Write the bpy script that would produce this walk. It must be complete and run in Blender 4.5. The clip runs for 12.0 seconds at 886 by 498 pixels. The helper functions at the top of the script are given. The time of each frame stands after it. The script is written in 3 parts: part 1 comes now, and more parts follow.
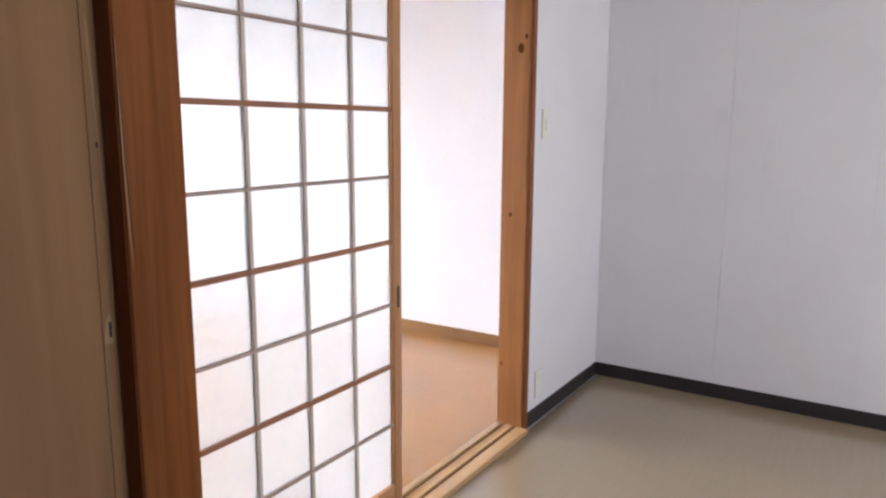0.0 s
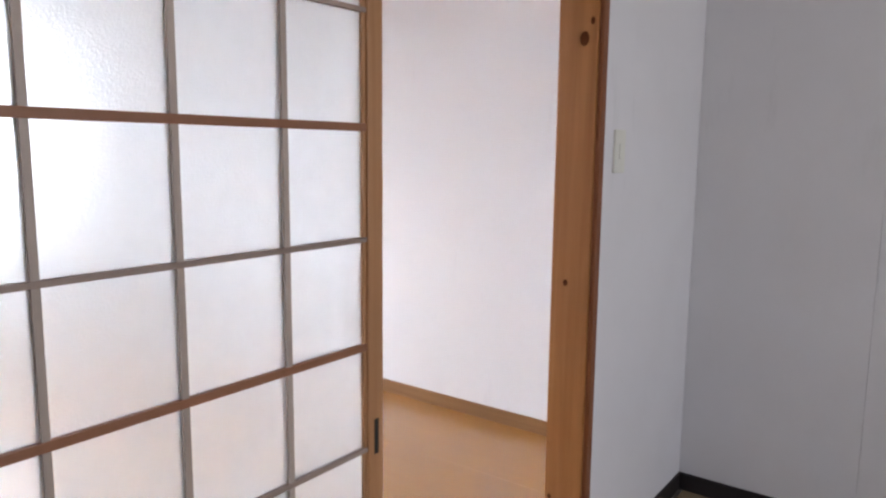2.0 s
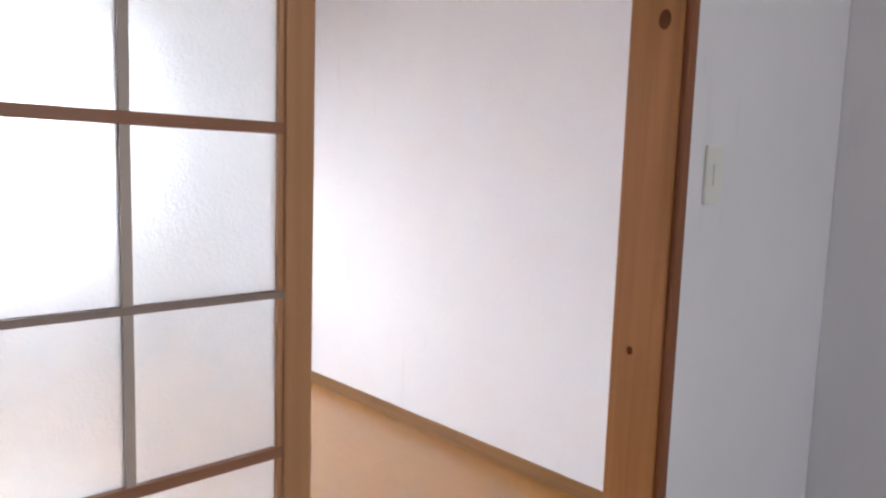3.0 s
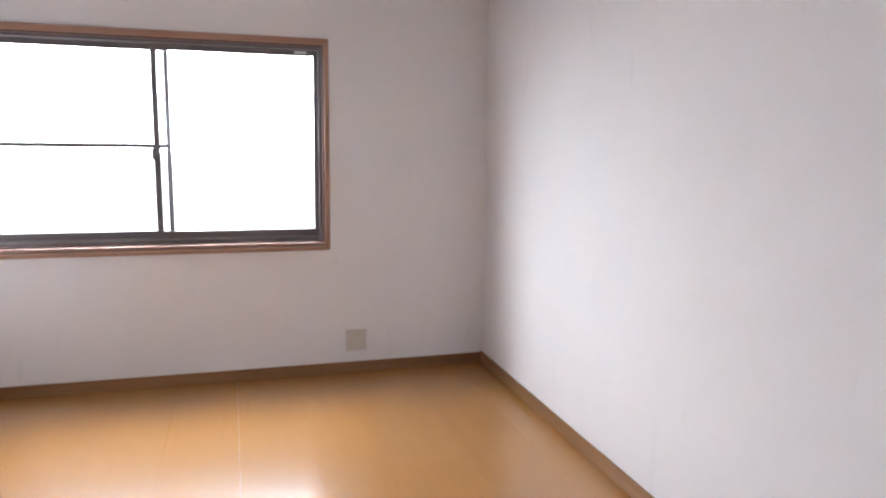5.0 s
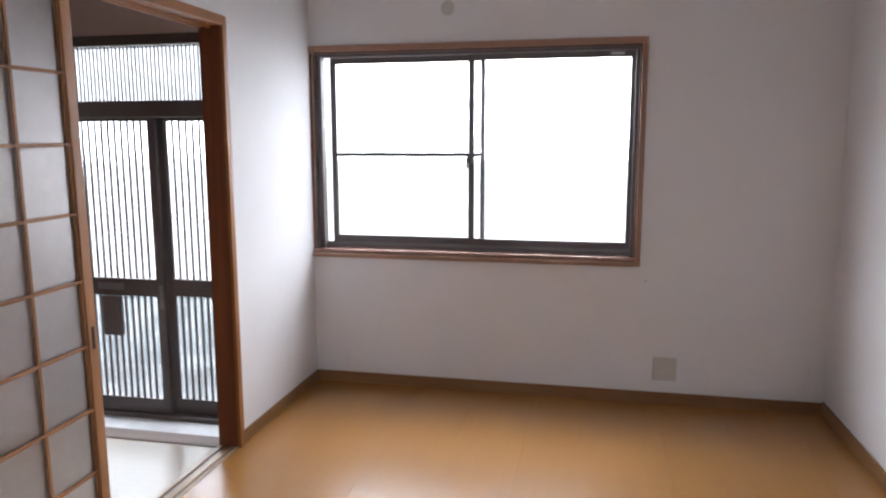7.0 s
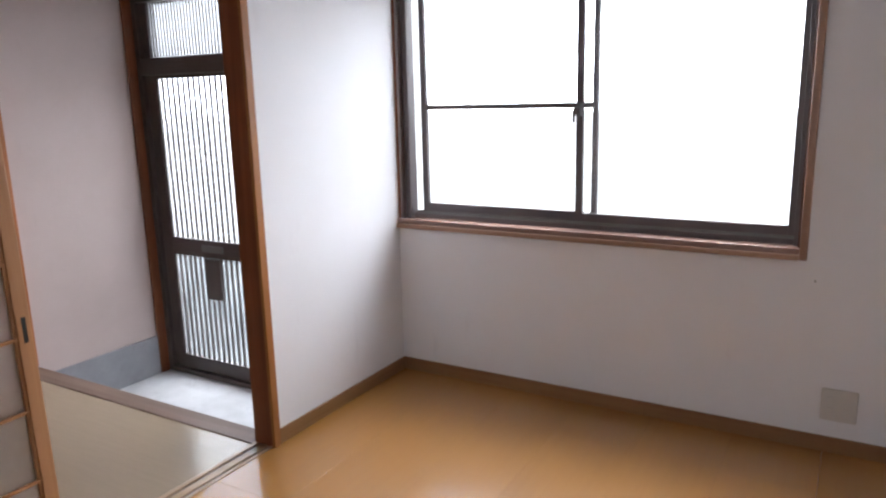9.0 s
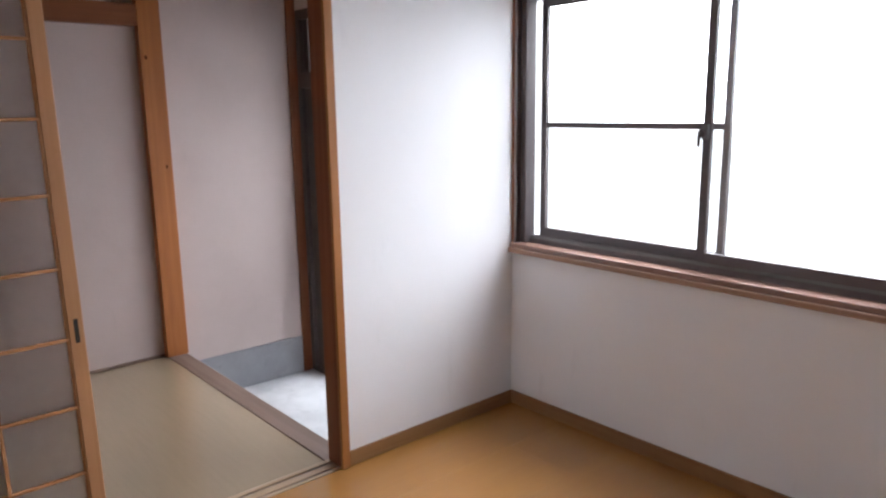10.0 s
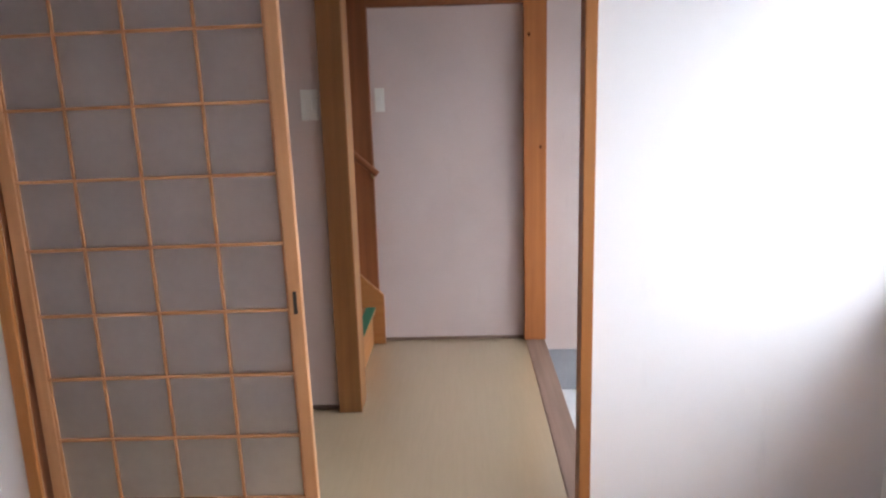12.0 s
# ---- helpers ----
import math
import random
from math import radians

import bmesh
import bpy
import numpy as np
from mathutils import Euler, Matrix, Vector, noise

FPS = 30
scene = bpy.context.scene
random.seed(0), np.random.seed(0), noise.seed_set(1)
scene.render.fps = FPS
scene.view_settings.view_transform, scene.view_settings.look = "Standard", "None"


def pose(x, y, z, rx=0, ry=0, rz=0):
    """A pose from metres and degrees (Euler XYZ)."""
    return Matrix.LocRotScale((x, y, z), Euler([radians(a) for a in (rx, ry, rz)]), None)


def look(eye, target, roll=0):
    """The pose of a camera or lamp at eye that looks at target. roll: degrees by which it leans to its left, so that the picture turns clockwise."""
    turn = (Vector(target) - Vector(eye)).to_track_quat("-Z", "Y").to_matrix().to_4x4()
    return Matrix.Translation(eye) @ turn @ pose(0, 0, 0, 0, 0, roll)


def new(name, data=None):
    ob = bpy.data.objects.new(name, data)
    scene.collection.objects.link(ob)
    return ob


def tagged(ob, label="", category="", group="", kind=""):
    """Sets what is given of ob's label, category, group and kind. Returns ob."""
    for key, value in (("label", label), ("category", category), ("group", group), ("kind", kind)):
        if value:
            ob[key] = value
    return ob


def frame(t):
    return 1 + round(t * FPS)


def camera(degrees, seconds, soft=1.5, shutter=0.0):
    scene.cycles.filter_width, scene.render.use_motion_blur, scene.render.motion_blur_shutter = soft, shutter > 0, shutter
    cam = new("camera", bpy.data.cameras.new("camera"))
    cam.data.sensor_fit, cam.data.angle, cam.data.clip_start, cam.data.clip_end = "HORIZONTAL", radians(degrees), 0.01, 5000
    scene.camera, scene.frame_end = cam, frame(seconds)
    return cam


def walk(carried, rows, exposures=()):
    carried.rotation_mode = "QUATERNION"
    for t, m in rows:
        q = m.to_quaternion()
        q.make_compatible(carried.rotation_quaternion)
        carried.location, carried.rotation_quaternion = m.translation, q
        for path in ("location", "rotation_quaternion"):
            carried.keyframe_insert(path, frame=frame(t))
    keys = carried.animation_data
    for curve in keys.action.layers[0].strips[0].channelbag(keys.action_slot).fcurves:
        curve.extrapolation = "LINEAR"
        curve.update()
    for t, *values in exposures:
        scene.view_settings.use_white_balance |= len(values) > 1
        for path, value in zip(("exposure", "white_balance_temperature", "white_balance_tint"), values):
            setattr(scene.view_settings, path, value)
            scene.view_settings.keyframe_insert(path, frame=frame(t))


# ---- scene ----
cam = camera(63.9, 12.0, soft=2.4)
PATH = [
    (0, (-0.937, -4.977, 1.255), (0.725, -3.918, 0.92), 0.3),
    (0.5, (-0.79, -4.884, 1.234), (0.857, -3.79, 0.937), -2.3),
    (1, (-0.53, -4.783, 1.265), (0.958, -3.466, 1.042), 0.8),
    (1.5, (-0.346, -4.687, 1.26), (1.088, -3.318, 0.998), 1.5),
    (2, (-0.123, -4.553, 1.273), (1.462, -3.367, 0.995), 0.6),
    (2.5, (0.141, -4.485, 1.27), (1.677, -3.229, 1.019), -0.4),
    (2.7, (0.227, -4.47, 1.275), (1.698, -3.135, 1.04), 0.6),
    (4.3, (1.079, -4.104, 1.217), (1.932, -2.319, 0.924), -0.9),
    (4.5, (1.142, -4.038, 1.227), (1.88, -2.205, 0.915), -0.8),
    (5, (1.214, -3.846, 1.295), (1.779, -1.951, 0.994), 0.8),
    (5.5, (1.308, -3.719, 1.344), (1.531, -1.756, 1.034), 0.5),
    (6, (1.4, -3.685, 1.316), (1.252, -1.71, 1.037), 0.8),
    (6.5, (1.456, -3.681, 1.316), (1.124, -1.728, 1.037), 0.3),
    (6.7, (1.468, -3.67, 1.318), (1.098, -1.725, 1.034), 0.2),
    (8.3, (1.632, -3.041, 1.293), (0.994, -1.191, 0.882), -3.6),
    (8.5, (1.725, -2.966, 1.309), (0.966, -1.166, 0.879), -3.2),
    (9, (1.844, -2.742, 1.293), (0.854, -1.055, 0.876), -1.4),
    (9.5, (1.97, -2.484, 1.297), (0.866, -0.863, 0.902), -1.9),
    (10, (2.114, -2.244, 1.319), (0.635, -0.955, 0.934), -0.8),
    (10.5, (2.105, -1.991, 1.313), (0.455, -0.948, 0.879), -1.0),
    (11, (2.088, -1.746, 1.303), (0.322, -0.905, 0.885), -1.8),
    (11.5, (2.128, -1.45, 1.332), (0.193, -1.14, 0.929), -1.9),
    (12, (2.003, -1.258, 1.309), (0.048, -1.32, 0.889), -1.6),
]
EXPOSURES = ((0, 1.4), (0.5, 1.3), (1.0, 0.97), (1.5, 0.82), (2.0, 0.82), (2.7, 0.8), (4.3, 0.57), (5.0, 0.41), (5.5, 0.2), (6.0, 0.0), (6.5, -0.32), (8.5, -0.25), (9.5, -0.42), (10.0, -0.3), (10.5, -0.12), (11.0, -0.12), (11.5, 0.0), (12.0, 0.12))
walk(cam, [(t, look(eye, target, roll)) for t, eye, target, roll in PATH], EXPOSURES)

# ---- light: overcast sky, daylight through the window, the entrance and the kitchen window ----
world = bpy.data.worlds.new("overcast")
world.use_nodes = True
scene.world = world
sky = world.node_tree.nodes.new("ShaderNodeTexSky")
sky.sky_type, sky.sun_disc = "NISHITA", False
sky.sun_elevation, sky.sun_rotation = radians(50), radians(20)
world.node_tree.links.new(sky.outputs[0], world.node_tree.nodes["Background"].inputs[0])
world.node_tree.nodes["Background"].inputs[1].default_value = 0.1
sun = new("sun", bpy.data.lights.new("sun", "SUN"))
sun.data.energy, sun.data.angle, sun.data.color = 0.8, radians(15), (1.0, 0.96, 0.9)
sun.matrix_world = look((0, 6, 8), (0.5, 0, 0))


def daylight(name, eye, target, sx, sz, power, colour=(1.0, 0.985, 0.97)):
    """Sky light standing in an opening."""
    ob = new(name, bpy.data.lights.new(name, "AREA"))
    ob.data.shape, ob.data.size, ob.data.size_y = "RECTANGLE", sx, sz
    ob.data.energy, ob.data.color = power, colour
    ob.matrix_world = look(eye, target)
    return ob


daylight("window_daylight", (-1.85, 2.3, 4.05), (-1.85, -1, 4.05), 11.3, 5.75, 2760, (0.853, 0.907, 1.0))
daylight("entrance_daylight", (-2.2, 1.4, 3.0), (-2.2, -1, 3.0), 4.6, 2.4, 170, (0.85, 0.905, 1.0))
daylight("kitchen_daylight", (0.7, -7.45, 1.45), (0.7, -3, 1.3), 1.7, 1.1, 21.5, (0.93, 0.96, 1.0))

# ---- materials ----


def nodes_of(name):
    m = bpy.data.materials.new(name)
    m.use_nodes = True
    t = m.node_tree
    return m, t, t.nodes["Principled BSDF"]


def mix_colour(t, fac, a, b, mode="MIX"):
    n = t.nodes.new("ShaderNodeMix")
    n.data_type, n.blend_type = "RGBA", mode
    for sock, v in ((n.inputs[0], fac), (n.inputs[6], a), (n.inputs[7], b)):
        if hasattr(v, "links"):
            t.links.new(v, sock)
        elif isinstance(v, tuple):
            sock.default_value = (*v, 1)
        else:
            sock.default_value = v
    return n.outputs[2]


def coords(t, scale=(1, 1, 1), use="Object"):
    c = t.nodes.new("ShaderNodeTexCoord")
    mp = t.nodes.new("ShaderNodeMapping")
    mp.inputs["Scale"].default_value = scale
    t.links.new(c.outputs[use], mp.inputs[0])
    return mp.outputs[0]


def noise_tex(t, vec, scale, detail=4.0, rough=0.55, distortion=0.0):
    n = t.nodes.new("ShaderNodeTexNoise")
    n.inputs["Scale"].default_value, n.inputs["Detail"].default_value = scale, detail
    n.inputs["Roughness"].default_value, n.inputs["Distortion"].default_value = rough, distortion
    t.links.new(vec, n.inputs["Vector"])
    return n.outputs["Fac"]


def ramp(t, fac, lo, hi, a=0.0, b=1.0):
    n = t.nodes.new("ShaderNodeMapRange")
    for k, v in (("From Min", lo), ("From Max", hi), ("To Min", a), ("To Max", b)):
        n.inputs[k].default_value = v
    t.links.new(fac, n.inputs["Value"])
    return n.outputs[0]


def bump(t, bsdf, height, strength, distance=0.002):
    n = t.nodes.new("ShaderNodeBump")
    n.inputs["Strength"].default_value, n.inputs["Distance"].default_value = strength, distance
    t.links.new(height, n.inputs["Height"])
    t.links.new(n.outputs[0], bsdf.inputs["Normal"])


def plain(name, colour, rough=0.5, metal=0.0, vary=0.06, scale=14.0, grain=0.15, spec=0.5):
    m, t, b = nodes_of(name)
    v = coords(t)
    big, fine = noise_tex(t, v, scale * 0.25), noise_tex(t, v, scale * 12)
    dark = tuple(c * (1 - 2 * vary) for c in colour)
    c = mix_colour(t, ramp(t, big, 0.35, 0.65), dark, colour)
    t.links.new(c, b.inputs["Base Color"])
    t.links.new(ramp(t, fine, 0.3, 0.7, rough * 0.88, min(1, rough * 1.12)), b.inputs["Roughness"])
    b.inputs["Metallic"].default_value = metal
    b.inputs["Specular IOR Level"].default_value = spec
    bump(t, b, fine, grain, 0.0006)
    return m


def wallpaper(name, colour, stain, weave=(320, 320, 320), strength=0.35):
    """Matt vinyl wallpaper: fine emboss, faint marks."""
    m, t, b = nodes_of(name)
    v = coords(t)
    emboss = noise_tex(t, coords(t, weave), 1.0, 3.0, 0.6)
    blot = noise_tex(t, v, 2.3, 5.0, 0.6)
    mark = noise_tex(t, coords(t, (9, 9, 2.0)), 1.0, 6.0, 0.65)
    c = mix_colour(t, ramp(t, blot, 0.42, 0.72, 0.0, 0.55), colour, stain)
    c = mix_colour(t, ramp(t, mark, 0.62, 0.8, 0.0, 0.4), c, tuple(x * 0.82 for x in stain))
    t.links.new(c, b.inputs["Base Color"])
    b.inputs["Roughness"].default_value = 0.75
    b.inputs["Specular IOR Level"].default_value = 0.3
    bump(t, b, emboss, strength, 0.0012)
    return m


def timber(name, light, dark, along="Z", rough=0.45, streak=1.0, spec=0.35):
    """Planed pine or cedar: growth streaks along one axis, knots, worn gloss."""
    m, t, b = nodes_of(name)
    long = {"X": (1.2, 34, 34), "Y": (34, 1.2, 34), "Z": (34, 34, 1.2)}[along]
    soft = {"X": (0.6, 7, 7), "Y": (7, 0.6, 7), "Z": (7, 7, 0.6)}[along]
    info = t.nodes.new("ShaderNodeObjectInfo")
    shift = t.nodes.new("ShaderNodeVectorMath")
    shift.operation = "ADD"
    scaled = t.nodes.new("ShaderNodeMath")
    scaled.operation = "MULTIPLY"
    scaled.inputs[1].default_value = 37.0
    t.links.new(info.outputs["Random"], scaled.inputs[0])
    t.links.new(coords(t, long), shift.inputs[0])
    t.links.new(scaled.outputs[0], shift.inputs[1])
    grain = noise_tex(t, shift.outputs[0], 1.0, 5.0, 0.6, 0.4)
    broad = noise_tex(t, coords(t, soft), 1.0, 3.0, 0.5, 0.8)
    c = mix_colour(t, ramp(t, grain, 0.35, 0.7, 0.0, 0.75 * streak), light, dark)
    c = mix_colour(t, ramp(t, broad, 0.45, 0.75, 0.0, 0.6 * streak), c, tuple(0.75 * x for x in dark))
    t.links.new(c, b.inputs["Base Color"])
    t.links.new(ramp(t, grain, 0.3, 0.7, rough * 0.85, rough * 1.2), b.inputs["Roughness"])
    b.inputs["Specular IOR Level"].default_value = spec
    bump(t, b, grain, 0.25, 0.0008)
    return m


def vinyl_wood_floor():
    m, t, b = nodes_of("honey wood flooring")
    v = coords(t)
    grain = noise_tex(t, coords(t, (46, 1.6, 46)), 1.0, 5.0, 0.6, 0.3)
    big = noise_tex(t, v, 1.1, 2.0)
    info = t.nodes.new("ShaderNodeObjectInfo")
    c = mix_colour(t, ramp(t, grain, 0.35, 0.7, 0.0, 0.4), (0.362, 0.169, 0.044), (0.325, 0.148, 0.037))
    c = mix_colour(t, ramp(t, big, 0.4, 0.7, 0.0, 0.25), c, (0.38, 0.18, 0.05))
    c = mix_colour(t, ramp(t, info.outputs["Random"], 0, 1, 0.0, 0.05), c, (0.34, 0.16, 0.045))
    t.links.new(c, b.inputs["Base Color"])
    b.inputs["Roughness"].default_value = 0.27
    b.inputs["Coat Weight"].default_value, b.inputs["Coat Roughness"].default_value = 0.5, 0.2
    bump(t, b, grain, 0.03, 0.0004)
    return m


def cushion_floor():
    m, t, b = nodes_of("olive vinyl floor")
    v = coords(t)
    speck = noise_tex(t, v, 160, 3.0, 0.7)
    streak = noise_tex(t, coords(t, (5, 60, 5)), 1.0, 4.0, 0.6, 0.2)
    c = mix_colour(t, ramp(t, streak, 0.3, 0.75, 0.0, 0.6), (0.33, 0.25, 0.163), (0.295, 0.223, 0.142))
    c = mix_colour(t, ramp(t, speck, 0.4, 0.7, 0.0, 0.06), c, (0.36, 0.275, 0.175))
    t.links.new(c, b.inputs["Base Color"])
    t.links.new(ramp(t, speck, 0.3, 0.7, 0.255, 0.265), b.inputs["Roughness"])
    b.inputs["Coat Weight"].default_value, b.inputs["Coat Roughness"].default_value = 0.8, 0.17
    bump(t, b, speck, 0.01, 0.0003)
    return m


def glass(name, rough, tint=(0.97, 0.98, 0.985), texture=0.0, scale=180.0):
    m, t, b = nodes_of(name)
    b.inputs["Base Color"].default_value = (*tint, 1)
    b.inputs["Transmission Weight"].default_value = 1.0
    b.inputs["Roughness"].default_value = rough
    b.inputs["IOR"].default_value = 1.45
    if texture:
        bump(t, b, noise_tex(t, coords(t), scale, 3.0), texture, 0.001)
    return m


def frosted_sheet(name, rough, diffuse, texture, scale, clear=0.96, scatter=0.97, tint=(0.96, 0.98, 1.0)):
    """Etched glass: some light goes through rough, the rest is scattered."""
    m, t, b = nodes_of(name)
    b.inputs["Base Color"].default_value = (*[clear * c for c in tint], 1)
    b.inputs["Transmission Weight"].default_value = 1.0
    b.inputs["Roughness"].default_value = rough
    b.inputs["IOR"].default_value = 1.3
    v = coords(t)
    lump, fine = noise_tex(t, v, scale, 3.0, 0.6), noise_tex(t, v, scale * 0.12, 2.0)
    bump(t, b, lump, texture, 0.001)
    tr = t.nodes.new("ShaderNodeBsdfTranslucent")
    tr.inputs[0].default_value = (*[scatter * c for c in tint], 1)
    mix = t.nodes.new("ShaderNodeMixShader")
    t.links.new(ramp(t, fine, 0.3, 0.7, diffuse - 0.06, diffuse + 0.06), mix.inputs[0])
    t.links.new(b.outputs[0], mix.inputs[1])
    t.links.new(tr.outputs[0], mix.inputs[2])
    t.links.new(mix.outputs[0], t.nodes["Material Output"].inputs["Surface"])
    return m


def concrete(name, a, bcol, rough=0.7):
    m, t, b = nodes_of(name)
    v = coords(t)
    big, fine, trowel = noise_tex(t, v, 3.5, 6.0, 0.65), noise_tex(t, v, 120, 4.0), noise_tex(t, v, 9.0, 5.0, 0.7, 1.2)
    c = mix_colour(t, ramp(t, big, 0.35, 0.65), a, bcol)
    c = mix_colour(t, ramp(t, trowel, 0.55, 0.75, 0.0, 0.5), c, tuple(0.72 * x for x in bcol))
    c = mix_colour(t, ramp(t, fine, 0.3, 0.7, 0.0, 0.25), c, tuple(0.8 * x for x in a))
    t.links.new(c, b.inputs["Base Color"])
    t.links.new(ramp(t, big, 0.3, 0.7, rough * 0.75, rough), b.inputs["Roughness"])
    bump(t, b, fine, 0.3, 0.001)
    return m


def overcast_haze():
    m, t, b = nodes_of("overcast haze")
    b.inputs["Base Color"].default_value = (0.8, 0.8, 0.8, 1)
    b.inputs["Emission Color"].default_value = (0.95, 0.98, 1.0, 1)
    b.inputs["Emission Strength"].default_value = 1.55
    return m


M_ROOM = wallpaper("warm white wallpaper", (0.815, 0.806, 0.824), (0.775, 0.765, 0.78))
M_KITCHEN = wallpaper("cool white wallpaper", (0.735, 0.718, 0.75), (0.68, 0.662, 0.688))
# hall paper toned down: the hall's dimness is put into its colour
M_HALL = wallpaper("off-white plaster paper, dimmed", (0.575, 0.472, 0.44), (0.50, 0.403, 0.37), (90, 90, 90), 0.5)
M_CEIL = wallpaper("white ceiling paper", (0.84, 0.82, 0.80), (0.80, 0.785, 0.765))
M_PINE = timber("honey pine", (0.42, 0.178, 0.057), (0.295, 0.11, 0.033))
M_PINE_X = timber("honey pine lengthwise", (0.42, 0.178, 0.057), (0.295, 0.11, 0.033), "X")
M_PINE_Y = timber("honey pine crosswise", (0.42, 0.178, 0.057), (0.295, 0.11, 0.033), "Y")
M_PALE = timber("pale worn threshold", (0.54, 0.34, 0.17), (0.42, 0.24, 0.11), "X", 0.4)
M_PALE_Y = timber("pale worn hall threshold", (0.47, 0.33, 0.22), (0.36, 0.24, 0.15), "Y", 0.25)
M_LATTICE = timber("lattice cedar", (0.47, 0.24, 0.115), (0.37, 0.175, 0.077))
M_LATTICE_X = timber("lattice cedar rails", (0.47, 0.24, 0.115), (0.37, 0.175, 0.077), "X")
M_ORANGE = timber("orange-brown hall post", (0.45, 0.16, 0.045), (0.31, 0.10, 0.028))
# dark timber that carries the shade on the kitchen post's side
M_SIDE_SHADE = timber("dark strip for the post's shaded side", (0.12, 0.037, 0.013), (0.085, 0.026, 0.009), "Z", 0.65, 1.0, 0.08)
# kitchen-side bars: the veil of the frosted glass is put into the grey
M_HAZEBAR = timber("lattice bars, glass haze in colour", (0.50, 0.42, 0.37), (0.42, 0.34, 0.295))
M_HAZEBAR_X = timber("lattice cross bars, glass haze in colour", (0.34, 0.255, 0.22), (0.27, 0.195, 0.165), "X")
# same cedar as the lattice, darkened to carry its backlit kitchen side
M_BACKLIT_RAIL_X = timber("reddish lattice rails, backlit copy", (0.33, 0.15, 0.085), (0.24, 0.10, 0.052), "X")
M_POST = timber("dark red-brown post", (0.255, 0.088, 0.034), (0.17, 0.055, 0.021))
M_POST_Y = timber("dark red-brown beam", (0.255, 0.088, 0.034), (0.17, 0.055, 0.021), "Y")
M_KPOST = timber("dark brown kitchen post", (0.215, 0.072, 0.018), (0.125, 0.038, 0.009), "Z", 0.6, 1.3, 0.12)
M_MID = timber("mid brown post", (0.31, 0.135, 0.046), (0.21, 0.087, 0.028))
M_CASING = timber("pinkish brown casing", (0.37, 0.205, 0.14), (0.30, 0.16, 0.105), "X", 0.35, 0.6)
M_CASING_Z = timber("pinkish brown upright casing", (0.37, 0.205, 0.14), (0.30, 0.16, 0.105), "Z", 0.35, 0.6)
# pale gloss wood for the highlight painted along the sill lip
M_SILL_GLINT = timber("pale sill glint", (0.60, 0.42, 0.32), (0.52, 0.35, 0.26), "X", 0.2, 0.4, 0.5)
M_LEDGE = timber("glossy brown ledge", (0.27, 0.16, 0.125), (0.23, 0.13, 0.10), "X", 0.16, 0.4)
M_BASE = timber("brown skirting", (0.29, 0.15, 0.062), (0.23, 0.112, 0.044), "X")
M_BASE_Y = timber("brown skirting side", (0.29, 0.15, 0.062), (0.23, 0.112, 0.044), "Y")
M_SILL = timber("worn step edge", (0.215, 0.14, 0.105), (0.16, 0.10, 0.075), "X")
M_CEILWOOD = timber("dark ceiling boards", (0.24, 0.11, 0.05), (0.16, 0.07, 0.03), "X")
M_DOORPLY = timber("beige plywood", (0.25, 0.138, 0.07), (0.19, 0.10, 0.05), "Z", 0.7, 0.6, 0.15)
M_WORN = timber("worn pale plywood", (0.33, 0.205, 0.12), (0.25, 0.15, 0.085), "Z", 0.75, 0.6, 0.1)
M_FLOOR = vinyl_wood_floor()
M_OLIVE = cushion_floor()
M_BLACK = plain("black vinyl skirting", (0.021, 0.016, 0.019), 0.45)
# bronze lifted in colour for the bright window's glare, most on the window
M_ALU = plain("bronze aluminium", (0.118, 0.099, 0.094), 0.45, 0.1, 0.08, 14.0, 0.1, 0.35)
M_ALU_WINDOW = plain("bronze window aluminium, glare in colour", (0.145, 0.122, 0.124), 0.42, 0.1, 0.08, 14.0, 0.1, 0.4)
M_REVEAL = timber("dark brown window reveal", (0.115, 0.055, 0.04), (0.085, 0.038, 0.027), "Z", 0.5, 0.8)
M_FILM = plain("pale tape remnant", (0.62, 0.62, 0.64), 0.3)
M_SCREW = plain("dull grey screw", (0.24, 0.23, 0.22), 0.5)
M_ALU_GREY = plain("grey weathered aluminium", (0.20, 0.195, 0.2), 0.4, 0.6)
M_FROST = frosted_sheet("frosted lattice glass", 0.44, 0.24, 0.8, 260, 0.96, 0.80, (0.95, 0.978, 1.0))
M_CLEAR = glass("window glass", 0.05)
# same frosted glass, with the dim corridor's shade put into its tint
M_FROST_HALL = frosted_sheet("frosted lattice glass, dimmed copy", 0.40, 0.2, 0.8, 260, 0.78, 0.6, (1.0, 0.94, 0.92))
M_TRANSOM = frosted_sheet("ribbed transom glass", 0.22, 0.2, 0.3, 60, 0.2, 0.34)
M_HAZE_LOW = frosted_sheet("frosted lower entrance glass", 0.15, 0.12, 0.3, 60, 0.96, 0.85, (0.94, 0.98, 1.0))
M_HAZE = frosted_sheet("frosted entrance glass", 0.2, 0.2, 0.3, 60)
M_PLATE = plain("ivory plastic", (0.62, 0.585, 0.55), 0.35, 0.0, 0.03)
M_PLATE_W = plain("white plastic", (0.74, 0.73, 0.68), 0.35, 0.0, 0.03)
M_DARK = plain("black recess", (0.012, 0.011, 0.010), 0.5)
M_KNOT = plain("dark knot", (0.135, 0.042, 0.012), 0.7, 0.0, 0.2, 60.0, 0.3, 0.1)
M_STEEL = plain("brass bracket", (0.35, 0.24, 0.10), 0.3, 0.9)
M_GREEN = plain("green rubber nosing", (0.02, 0.17, 0.10), 0.6)
M_CONC = concrete("pale concrete floor", (0.60, 0.60, 0.61), (0.47, 0.47, 0.485))
